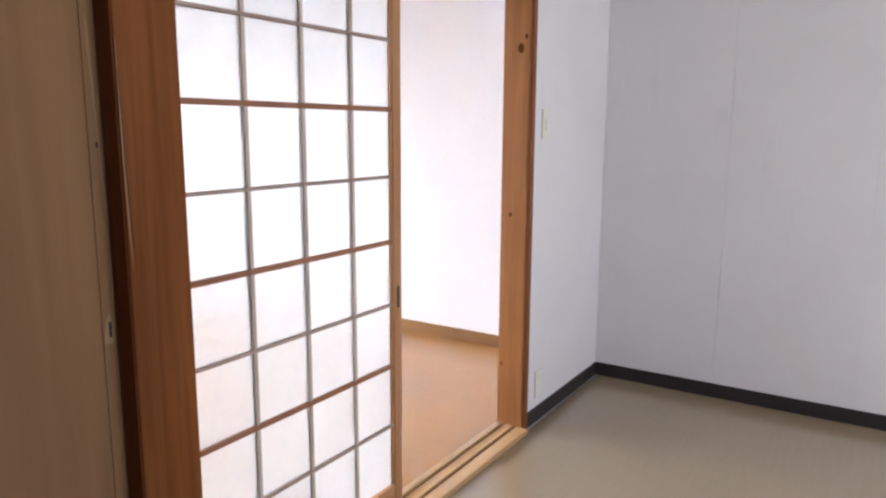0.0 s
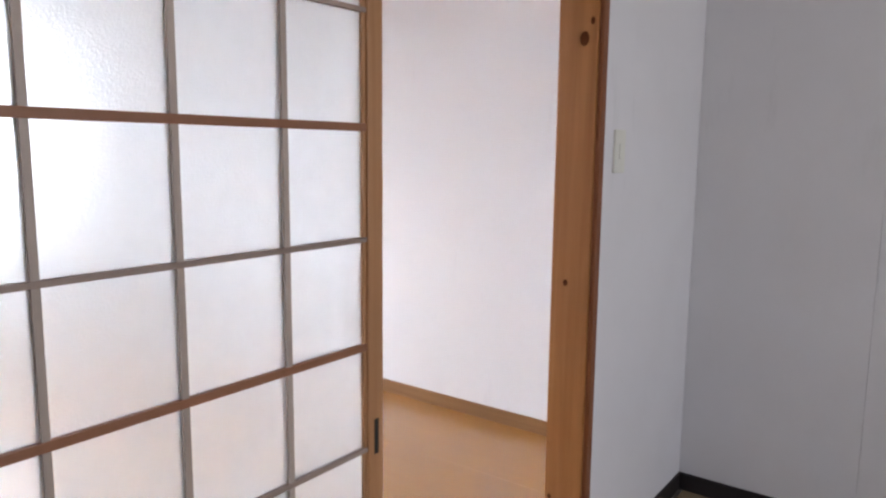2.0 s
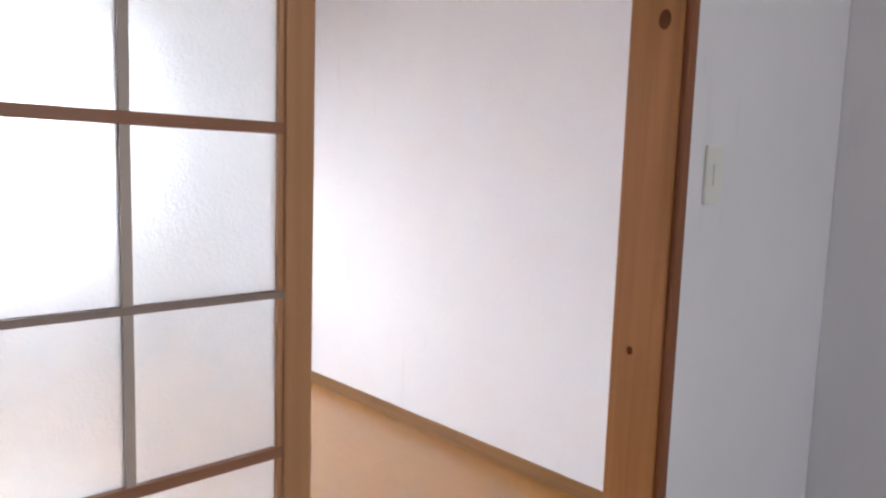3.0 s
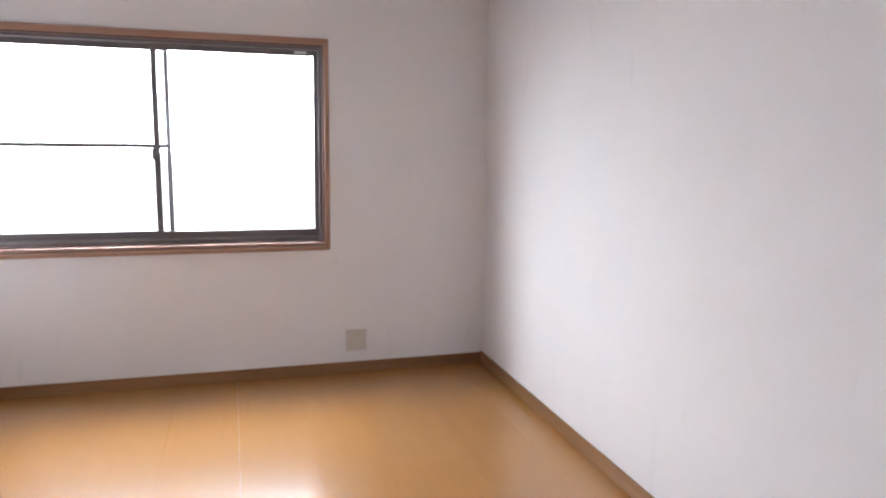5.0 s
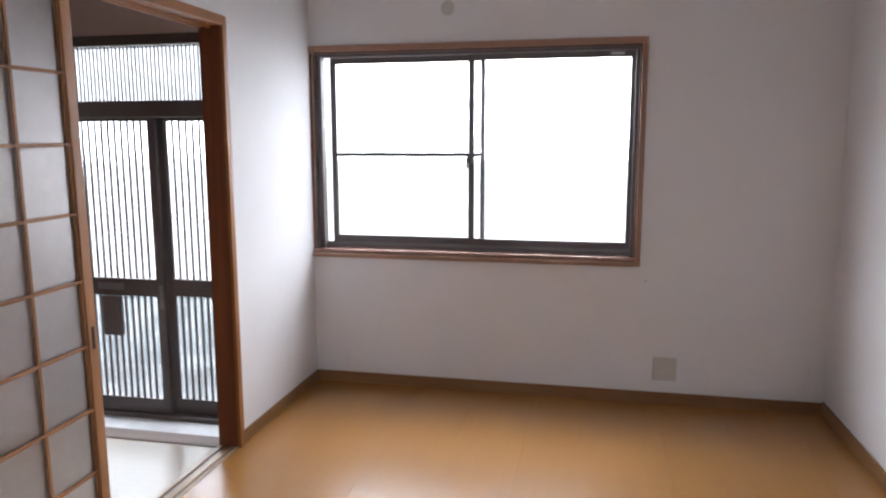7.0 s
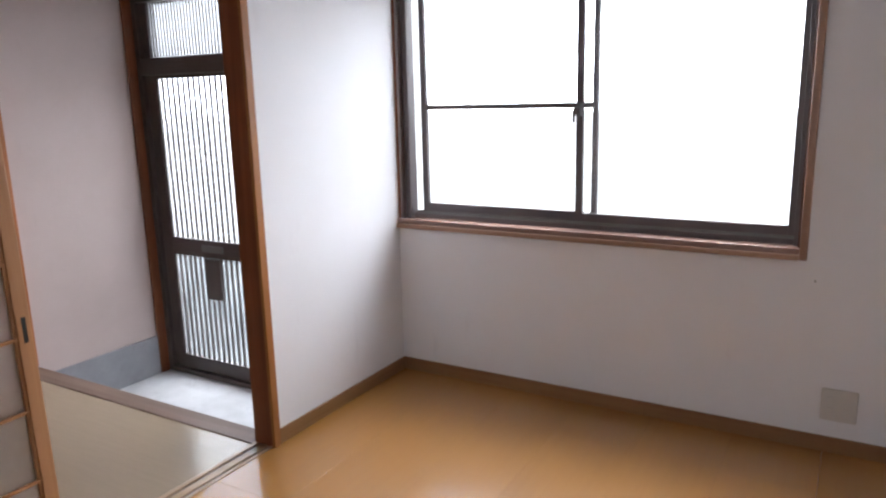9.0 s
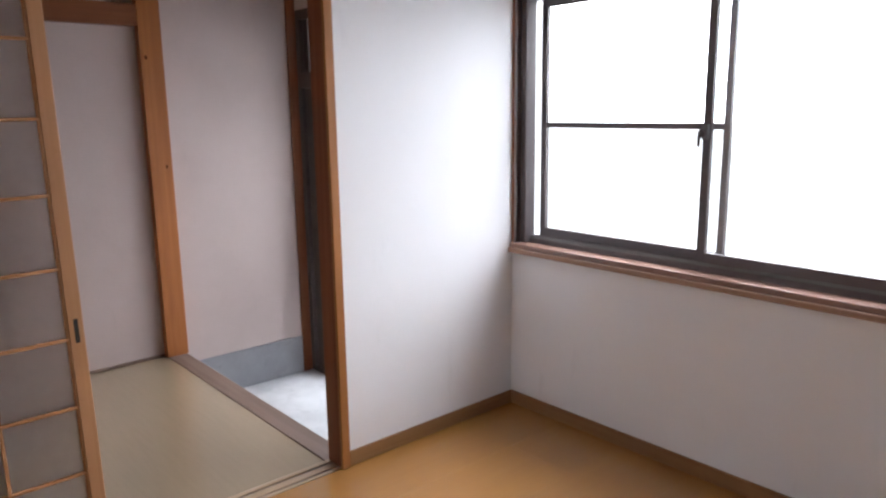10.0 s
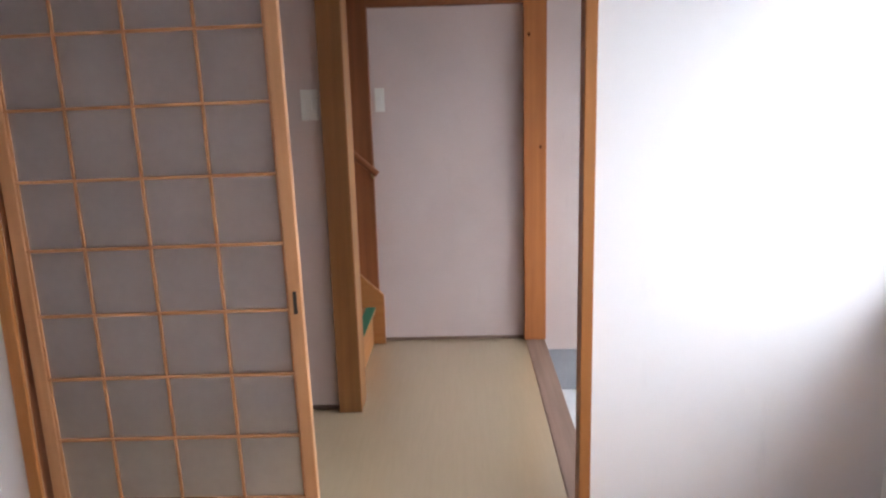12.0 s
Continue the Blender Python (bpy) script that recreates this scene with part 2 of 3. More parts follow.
M_SKIRT = concrete("grey mortar skirting", (0.31, 0.31, 0.33), (0.25, 0.25, 0.27))
M_GROUND = concrete("outdoor ground", (0.14, 0.14, 0.137), (0.10, 0.10, 0.098), 0.9)

# ---- builders ----
ORIGIN = {}


def add_box(bm, x0, x1, y0, y1, z0, z1, bevel=0.0):
    got = bmesh.ops.create_cube(bm, size=1.0)
    bmesh.ops.scale(bm, vec=(x1 - x0, y1 - y0, z1 - z0), verts=got["verts"])
    bmesh.ops.translate(bm, vec=((x0 + x1) / 2, (y0 + y1) / 2, (z0 + z1) / 2), verts=got["verts"])
    if bevel:
        edges = list({e for v in got["verts"] for e in v.link_edges})
        bmesh.ops.bevel(bm, geom=edges, offset=bevel, segments=2, profile=0.5, affect="EDGES")
    return bm


def box(x0, x1, y0, y1, z0, z1, bevel=0.002):
    return add_box(bmesh.new(), x0, x1, y0, y1, z0, z1, bevel)


def boxes(*dims, bevel=0.0):
    bm = bmesh.new()
    for d in dims:
        add_box(bm, *d, bevel)
    return bm


def rod(a, b, r, seg=12):
    bm = bmesh.new()
    a, b = Vector(a), Vector(b)
    bmesh.ops.create_cone(bm, cap_ends=True, segments=seg, radius1=r, radius2=r, depth=(b - a).length)
    turn = (b - a).to_track_quat("Z", "Y").to_matrix().to_4x4()
    bmesh.ops.transform(bm, matrix=Matrix.Translation((a + b) / 2) @ turn, verts=bm.verts)
    return bm


def profile(points, axis, lo, hi):
    """A solid with the given outline, drawn out along an axis from lo to hi."""
    bm = bmesh.new()
    def at(p, d):
        return {"X": (d, p[0], p[1]), "Y": (p[0], d, p[1]), "Z": (p[0], p[1], d)}[axis]
    a = [bm.verts.new(at(p, lo)) for p in points]
    b = [bm.verts.new(at(p, hi)) for p in points]
    bm.faces.new(a[::-1]), bm.faces.new(b)
    for i in range(len(points)):
        j = (i + 1) % len(points)
        bm.faces.new((a[i], a[j], b[j], b[i]))
    bmesh.ops.recalc_face_normals(bm, faces=bm.faces)
    return bm


def thing(name, at, label, category="", group="", kind=""):
    ob = new(name)
    ob.location = at
    ob.empty_display_size = 0.1
    ORIGIN[ob.name] = Vector(at)
    return tagged(ob, label, category, group, kind)


def part(name, bm, material, parent=None, label=""):
    """One mesh object from a bmesh in world coordinates, under a thing or a part."""
    if parent is not None:
        off = ORIGIN.get(parent.name, Vector((0, 0, 0)))
        bmesh.ops.translate(bm, vec=-off, verts=bm.verts)
    me = bpy.data.meshes.new(name)
    bm.to_mesh(me)
    bm.free()
    me.materials.append(material)
    ob = new(name, me)
    if parent is not None:
        ob.parent = parent
        ORIGIN[ob.name] = off
    return tagged(ob, label)


def solid(name, bm, material, label, kind="structure", category=""):
    return tagged(part(name, bm, material), label, category, "", kind)


# ---- plan ----
H = 2.45                      # ceilings
RW, RS = 2.606, -3.62          # room: east wall, south wall
K = -3.74                     # kitchen face of the wall between
KE, KS, KW = 2.49, -7.4, -2.5  # kitchen: east, south, west
FX = -1.74                    # far hall wall
G = -0.31                     # entrance floor
DOOR = 1.80                   # height of the openings

# floors
solid("floor_kitchen", boxes((KW, KE, KS, K - 0.02, -0.10, -0.006)), M_OLIVE, "olive beige vinyl kitchen floor, lightly worn")
solid("floor_hall", boxes((FX, -0.093, -1.80, -0.935, -0.10, -0.004), (-0.86, -0.093, -3.70, -1.80, -0.10, -0.004)), M_OLIVE, "olive beige vinyl hall floor")
solid("floor_entrance", box(FX, -0.09, -0.833, 0.10, G - 0.1, G, 0.0), M_CONC, "pale trowelled concrete entrance floor, scuffed")
solid("floor_base", boxes((-0.02, RW + 0.12, RS - 0.0, 0.0, -0.12, -0.013)), M_CONC, "plain subfloor under the boards")
solid("ground", box(-60, 60, 0.16, 120, G - 0.12, G - 0.02, 0.0), M_GROUND, "grey outdoor ground outside the house")
# added block that gives the lower entrance panes their dark blue-green band
solid("outside_block", boxes((-4.6, 0.1, 0.95, 1.05, G - 0.02, 0.22), (-4.62, 0.12, 0.93, 1.07, 0.22, 0.26), bevel=0.01), concrete("blue-green mortar", (0.24, 0.30, 0.31), (0.17, 0.22, 0.225), 0.85), "low blue-green block added outside to darken the lower entrance panes")
solid("backdrop", box(-7.4, 2.2, 2.6, 2.62, G - 0.02, 3.2, 0.0), overcast_haze(), "plain white overcast haze outside the window")
# ceilings
solid("ceiling_room", box(-0.0, RW, RS, 0.0, H, H + 0.1, 0.0), M_CEIL, "white papered ceiling")
solid("ceiling_kitchen", box(KW, KE, KS, K, H, H + 0.1, 0.0), M_CEIL, "white papered kitchen ceiling")
bm = box(FX - 0.12, -0.09, K, 0.0, 2.36, 2.46, 0.0)
for i in range(7):
    add_box(bm, FX, -0.12, -0.30 - i * 0.45, -0.27 - i * 0.45, 2.33, 2.36)
solid("ceiling_hall", bm, M_CEILWOOD, "dark brown boarded hall ceiling")
# walls
WX0, WX1, WZ0, WZ1 = 0.022, 1.698, 0.742, 1.785
solid("wall_north", boxes((-0.12, WX0, 0.0, 0.09, -0.4, H + 0.1), (-0.12, -0.04, 0.09, 0.16, -0.4, H + 0.1), (WX1, RW + 0.12, 0.0, 0.16, -0.4, H + 0.1),
                          (WX0, WX1, 0.0, 0.16, -0.4, WZ0), (WX0, WX1, 0.0, 0.16, WZ1, H + 0.1), (-0.04, WX0, 0.09, 0.16, -0.4, WZ0 + 0.02), (-0.04, WX0, 0.09, 0.16, WZ1 - 0.02, H + 0.1)), M_ROOM, "warm white papered window wall")
solid("wall_east", box(RW, RW + 0.12, RS, 0.0, -0.1, H + 0.1, 0.0), M_ROOM, "warm white papered wall")
solid("wall_west", boxes((-0.09, 0, -0.892, 0.0, -0.4, H + 0.1), (-0.09, 0, RS, -2.605, -0.1, H + 0.1),
                         (-0.09, 0, -2.605, -0.892, DOOR, H + 0.1)), M_ROOM, "warm white papered wall with a wide sliding door opening")
solid("wall_south", boxes((1.665, RW + 0.12, K, RS, -0.1, H + 0.1), (0.0, 1.665, K, RS, DOOR + 0.0, H + 0.1)), M_KITCHEN, "white papered wall between kitchen and room")
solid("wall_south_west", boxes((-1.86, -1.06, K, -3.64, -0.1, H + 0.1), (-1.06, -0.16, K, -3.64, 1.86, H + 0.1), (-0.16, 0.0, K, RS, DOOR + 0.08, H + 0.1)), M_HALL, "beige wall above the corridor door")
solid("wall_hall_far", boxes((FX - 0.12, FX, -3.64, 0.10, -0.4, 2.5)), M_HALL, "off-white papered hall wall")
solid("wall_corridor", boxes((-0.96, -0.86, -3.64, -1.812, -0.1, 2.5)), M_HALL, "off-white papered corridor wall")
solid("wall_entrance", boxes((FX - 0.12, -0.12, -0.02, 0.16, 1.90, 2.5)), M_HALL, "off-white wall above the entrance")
solid("wall_kitchen_east", box(KE, KE + 0.11, KS, K, -0.1, H + 0.1, 0.0), M_KITCHEN, "cool white panelled kitchen wall")
solid("wall_kitchen_west", box(KW - 0.1, KW, KS, K, -0.1, H + 0.1, 0.0), M_KITCHEN, "plain white kitchen wall")
solid("wall_kitchen_north", box(KW - 0.1, -1.86, K, K + 0.1, -0.1, H + 0.1, 0.0), M_KITCHEN, "plain white kitchen wall")
solid("wall_kitchen_south", boxes((KW - 0.1, -0.15, KS - 0.1, KS, -0.1, H + 0.1), (1.55, KE + 0.11, KS - 0.1, KS, -0.1, H + 0.1),
                                  (-0.15, 1.55, KS - 0.1, KS, -0.1, 0.9), (-0.15, 1.55, KS - 0.1, KS, 2.0, H + 0.1)), M_KITCHEN, "plain white kitchen wall with a window opening")
# wall panels of the kitchen
kitchen_side = bpy.data.objects["wall_kitchen_east"]
for i in range(6):
    y1 = K - 0.001 - i * 0.585
    part("wall_panel", box(KE - 0.005, KE, y1 - 0.5838, y1, 0.0, H, 0.0006), M_KITCHEN, kitchen_side)

# skirtings
def skirting(name, dims, material, label):
    return solid(name, box(*dims, 0.003), material, label, "structure", "skirting")

skirting("baseboard_1", (0.009, RW - 0.009, -0.009, -0.0, 0.0, 0.06), M_BASE, "brown wooden skirting board")
skirting("baseboard_2", (RW - 0.009, RW, RS, 0.0, 0.0, 0.068), M_BASE_Y, "brown wooden skirting board")
skirting("baseboard_3", (0.0, 0.009, -0.886, -0.0, 0.0, 0.06), M_BASE_Y, "brown wooden skirting board")
skirting("baseboard_4", (0.0, 0.009, RS, -2.645, 0.0, 0.06), M_BASE_Y, "brown wooden skirting board")
skirting("baseboard_5", (KE - 0.012, KE, KS, K, -0.006, 0.062), M_BLACK, "black vinyl skirting board")
skirting("baseboard_6", (1.668, KE - 0.012, K - 0.008, K, -0.006, 0.062), M_BLACK, "black vinyl skirting board")
skirting("baseboard_7", (-0.862, -0.85, -3.64, -1.812, -0.004, 0.012), M_SILL, "thin brown floor trim")
skirting("baseboard_8", (FX, FX + 0.012, -1.725, -0.935, -0.004, 0.012), M_SILL, "thin brown floor trim")

# floor boards of the room
boards = bpy.data.objects["floor_base"]
for i in range(9):
    x0 = i * 0.303
    x1 = min(x0 + 0.303, RW)
    if x1 - x0 < 0.02:
        continue
    cuts = [RS] + [RS + c for c in ((0.6 + 0.91 * (i % 2)), (2.42 if i % 2 == 0 else 3.3))] + [0.0]
    for a, b in zip(cuts, cuts[1:]):
        part("floor_board", box(x0 + 0.0002, x1 - 0.0002, a + 0.0002, b - 0.0002, -0.012, 0.0, 0.0003), M_FLOOR, boards)


# ---- door frames ----
def knot(x, y, z, ry, rz, parent):
    k = bmesh.new()
    bmesh.ops.create_uvsphere(k, u_segments=14, v_segments=8, radius=1.0)
    bmesh.ops.scale(k, vec=(0.0012, ry, rz), verts=k.verts)
    bmesh.ops.translate(k, vec=(x, y, z), verts=k.verts)
    return part("knot", k, M_KNOT, parent, "dark knot")


def kitchen_frame():
    f = thing("door_frame_1", (0.8, K, 0), "honey pine sliding door frame with knots, between kitchen and room", "door frame", "", "structure")
    p = part("jamb", box(1.628, 1.665, -3.736, RS - 0.002, -0.006, DOOR, 0.003), M_PINE, f, "knotty honey pine jamb")
    for y, z, ry, rz in ((-3.666, 0.911, 0.007, 0.009), (-3.638, 0.275, 0.006, 0.009), (-3.698, 1.563, 0.013, 0.019), (-3.720, 1.607, 0.006, 0.010)):
        knot(1.628, y, z, ry, rz, p)
    part("casing", box(1.633, 1.664, K - 0.010, -3.7365, -0.006, DOOR + 0.035, 0.003), M_POST, f, "brown casing strip")
    post = part("post", box(-0.138, 0.0, K - 0.02, RS, -0.006, DOOR + 0.1, 0.004), M_KPOST, f, "broad brown post")
    crack = profile([(-0.1365, 1.36), (-0.1345, 1.35), (-0.130, 1.17), (-0.1255, 1.02), (-0.130, 1.13), (-0.1335, 1.22)], "Y", K - 0.0212, K - 0.0198)
    part("crack", crack, M_DARK, post, "long dark drying crack")
    split = profile([(-0.1375, 1.42), (-0.1355, 1.40), (-0.1340, 1.22), (-0.1315, 1.10), (-0.1295, 0.98), (-0.1345, 1.05), (-0.1372, 1.20)], "Y", K - 0.0209, K - 0.0198)
    part("split_edge", split, M_MID, post, "paler split edge")
    # dark sheet laid on the post's west side in place of its shade
    part("door_stop", box(-0.1415, -0.1385, K - 0.017, K + 0.028, -0.006, 1.86, 0.001), M_SIDE_SHADE, f, "dark strip for the post's shaded side")
    part("lintel", box(0.0, 1.628, -3.736, RS - 0.002, DOOR - 0.012, DOOR, 0.002), M_PINE_X, f)
    part("head_casing", box(0.0, 1.633, K - 0.010, -3.7365, DOOR - 0.012, DOOR + 0.035, 0.003), M_PINE_X, f)
    for y in (-3.715, -3.683, -3.632):
        part("head_track", box(0.0, 1.627, y - 0.004, y + 0.004, DOOR - 0.024, DOOR - 0.012, 0.001), M_PINE_X, f)
    part("threshold", boxes((0.0, 1.628, K - 0.03, -3.716, -0.02, 0.012), (0.0, 1.628, -3.700, -3.664, -0.02, 0.012), (0.0, 1.628, -3.648, RS, -0.02, 0.012), bevel=0.0015), M_PALE, f)
    part("groove", boxes((0.0, 1.628, -3.716, -3.700, -0.02, 0.002), (0.0, 1.628, -3.664, -3.648, -0.02, 0.002)), M_POST, f, "dark worn groove")


kitchen_frame()


def hall_frame():
    f = thing("door_frame_2", (-0.06, -1.77, 0), "pine sliding door frame with shade-darkened posts, between room and hall", "door frame", "", "structure")
    # inner post faces: their shading is put into the dark red-brown wood
    part("post", box(-0.094, 0.0, -0.919, -0.8925, -0.004, DOOR, 0.003), M_POST, f, "door post, shading put into its red-brown")
    part("casing", box(0.0005, 0.016, -0.924, -0.890, 0.0, DOOR + 0.016, 0.003), M_PINE, f)
    part("post", box(-0.094, 0.0, -2.6045, -2.602, -0.004, DOOR, 0.0008), M_POST, f)
    part("casing", box(0.0005, 0.016, -2.645, -2.603, 0.0, DOOR + 0.016, 0.003), M_PINE, f)
    part("lintel", box(-0.094, 0.0, -2.602, -0.919, DOOR - 0.02, DOOR, 0.002), M_PINE_Y, f)
    part("head_casing", box(0.0005, 0.016, -2.603, -0.922, DOOR - 0.024, DOOR + 0.016, 0.003), M_PINE_Y, f)
    for x in (-0.085, -0.045):
        part("head_track", box(x - 0.004, x + 0.004, -2.602, -0.919, DOOR - 0.032, DOOR - 0.02, 0.001), M_PINE_Y, f)
    part("threshold", boxes((-0.093, -0.072, -2.602, -0.919, -0.03, 0.003), (-0.058, -0.027, -2.602, -0.919, -0.03, 0.003), (-0.013, 0.0, -2.602, -0.919, -0.03, 0.003), bevel=0.0012), M_PALE_Y, f)
    part("groove", boxes((-0.072, -0.058, -2.602, -0.919, -0.03, -0.006), (-0.027, -0.013, -2.602, -0.919, -0.03, -0.006)), M_POST_Y, f, "dark worn groove")
    for x in (-0.065, -0.020):
        part("groove_rail", box(x - 0.002, x + 0.002, -2.602, -0.919, -0.0058, -0.0012, 0.0006), M_ALU_GREY, f, "thin metal sliding rail")


hall_frame()


# ---- sliding lattice doors ----
def lattice_door(at, turn, lean, w, cols, near_bars, label):
    """Local x along the door from its fixed end, y to the far side, z up. near_bars: the side whose alternate cross bars are thick."""
    d = thing("sliding_door", at, label, "sliding door", "sliding lattice doors")
    ORIGIN[d.name] = Vector((0, 0, 0))
    t, z0, z1, e = 0.030, 0.0, 1.768, 0.040
    part("stile", box(0, e, 0, t, z0, z1, 0.003), M_LATTICE, d)
    s = part("stile", box(w - e, w, 0, t, z0, z1, 0.003), M_LATTICE, d)
    part("rail", box(e, w - e, 0.001, t - 0.001, z0, 0.078, 0.002), M_LATTICE_X, d)
    part("rail", box(e, w - e, 0.001, t - 0.001, 1.708, z1, 0.002), M_LATTICE_X, d)
    rows = [0.286, 0.488, 0.690, 0.892, 1.095, 1.298, 1.501]
    for near in (True, False):
        y0, y1 = (0.003, 0.0125) if near else (t - 0.0125, t - 0.003)
        k = 0.0058 if near == near_bars else 0.005
        for c in cols:
            part("upright_bar", box(c - k, c + k, y0 + 0.0015, y1 - 0.0015, 0.078, 1.708, 0.001), M_HAZEBAR if near and near_bars else M_LATTICE, d)
        for i, r in enumerate(rows):
            h = 0.007 if (near == near_bars and i % 2 == 1) else (0.0045 if near == near_bars else 0.0048)
            part("cross_bar", box(e, w - e, y0, y1, r - h, r + h, 0.001), M_HAZEBAR_X if near and near_bars and i % 2 == 0 else (M_BACKLIT_RAIL_X if near_bars else M_LATTICE_X), d)
    for a, b in ((e, e + 0.007), (w - e - 0.007, w - e)):
        part("bead", box(a, b, 0.006, t - 0.006, 0.078, 1.708, 0.001), M_LATTICE, d)
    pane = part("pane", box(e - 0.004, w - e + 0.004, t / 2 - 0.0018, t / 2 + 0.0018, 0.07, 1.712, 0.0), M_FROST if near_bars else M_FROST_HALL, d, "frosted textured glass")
    pane.visible_shadow = not near_bars
    for y in (-0.0006, t - 0.0004):
        part("finger_pull", box(w - 0.026, w - 0.014, y, y + 0.001, 0.677, 0.747, 0.0), M_DARK, s, "dark recessed pull")
    d.rotation_euler = (0, radians(lean), radians(turn))
    return d


lattice_door((0.0, -3.671, 0.0125), 0, 0.0, 0.868, (0.252, 0.446, 0.641), True, "cedar lattice sliding door with frosted glass, half open to the room")
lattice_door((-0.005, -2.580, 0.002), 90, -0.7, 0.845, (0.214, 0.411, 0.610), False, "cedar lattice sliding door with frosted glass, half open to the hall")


# ---- window ----
def window():
    w = thing("window_1", (0.86, 0, WZ0), "bronze aluminium sliding window slid slightly open, in brown wooden casing", "window", "", "structure")
    part("casing", box(0.001, 1.718, -0.016, 0.012, WZ1 - 0.006, WZ1 + 0.026, 0.004), M_CASING, w)
    part("casing", box(1.692, 1.718, -0.016, 0.012, 0.702, WZ1 - 0.006, 0.004), M_CASING_Z, w)
    # left casing: its shadow is put into the darker post wood
    part("casing", box(0.001, 0.013, -0.004, 0.012, WZ0 + 0.004, WZ1 - 0.006, 0.002), M_POST, w)
    part("inner_casing", boxes((0.014, 0.022, 0.0, 0.03, WZ0 + 0.004, WZ1 - 0.014), (1.684, 1.692, -0.004, 0.03, WZ0 + 0.004, WZ1 - 0.014),
                               (0.022, 1.692, -0.004, 0.03, WZ1 - 0.014, WZ1 - 0.006), bevel=0.001), M_REVEAL, w)
    part("window_sill", box(0.001, 1.692, -0.026, 0.014, 0.702, 0.722, 0.004), M_CASING, w)
    # pale strip laid along the lip to draw its edge highlight
    part("sill_bead", box(0.001, 1.692, -0.0262, -0.0168, 0.7205, 0.7235, 0.0012), M_SILL_GLINT, w, "pale strip painting the sill's edge highlight")
    part("window_sill", box(0.001, 1.692, -0.016, 0.055, 0.7225, WZ0 + 0.003, 0.004), M_LEDGE, w)
    fr = part("window_frame", boxes((WX0, WX0 + 0.030, 0.030, 0.090, WZ0, WZ1), (WX1 - 0.03, WX1, 0.030, 0.158, WZ0, WZ1),
                                    (WX0 + 0.030, WX1 - 0.03, 0.055, 0.158, WZ0, WZ0 + 0.022), (WX0 + 0.030, WX1 - 0.03, 0.030, 0.158, WZ1 - 0.028, WZ1),
                                    (WX0 + 0.035, WX1 - 0.03, 0.084, 0.088, WZ0 + 0.022, WZ0 + 0.034), bevel=0.0015), M_ALU_WINDOW, w)
    part("track", box(WX0 + 0.037, WX1 - 0.032, 0.056, 0.058, WZ0 + 0.0225, WZ0 + 0.034, 0.0), M_ALU_GREY, fr)
    za, zb = WZ0 + 0.024, WZ1 - 0.029

    def sash(x0, x1, y, left, right, label):
        s = part("sash", boxes((x0, x0 + left, y, y + 0.022, za, zb), (x1 - right, x1, y, y + 0.022, za, zb),
                               (x0 + left, x1 - right, y, y + 0.022, za, za + 0.045), (x0 + left, x1 - right, y, y + 0.022, zb - 0.030, zb), bevel=0.0015), M_ALU_WINDOW, w, label)
        p = part("pane", box(x0 + left - 0.004, x1 - right + 0.004, y + 0.009, y + 0.014, za + 0.041, zb - 0.026, 0.0), M_CLEAR, s)
        p.visible_shadow = False
        return s
    s = sash(0.840, WX1 - 0.031, 0.060, 0.030, 0.022, "bronze sash with a crescent latch")
    o = sash(0.080, 0.922, 0.092, 0.030, 0.024, "bronze sash with a middle bar, pushed a little open")
    part("middle_bar", box(0.110, 0.898, 0.094, 0.112, 1.238, 1.261, 0.001), M_ALU_WINDOW, o)
    part("label", box(1.548, 1.612, 0.0588, 0.0602, 1.736, 1.750, 0.0004), M_FILM, s, "small pale label")
    lt = part("latch", boxes((0.842, 0.866, 0.046, 0.06, 1.205, 1.258), bevel=0.003), M_ALU_GREY, s, "grey crescent latch")
    c = bmesh.new()
    bmesh.ops.create_cone(c, cap_ends=True, segments=18, radius1=0.016, radius2=0.014, depth=0.008)
    bmesh.ops.transform(c, matrix=Matrix.Translation((0.846, 0.042, 1.226)) @ Matrix.Rotation(radians(90), 4, "X"), verts=c.verts)
    part("latch_cam", c, M_ALU_WINDOW, lt)
    part("latch_lever", box(0.832, 0.843, 0.036, 0.043, 1.180, 1.222, 0.003), M_ALU_WINDOW, lt)


window()


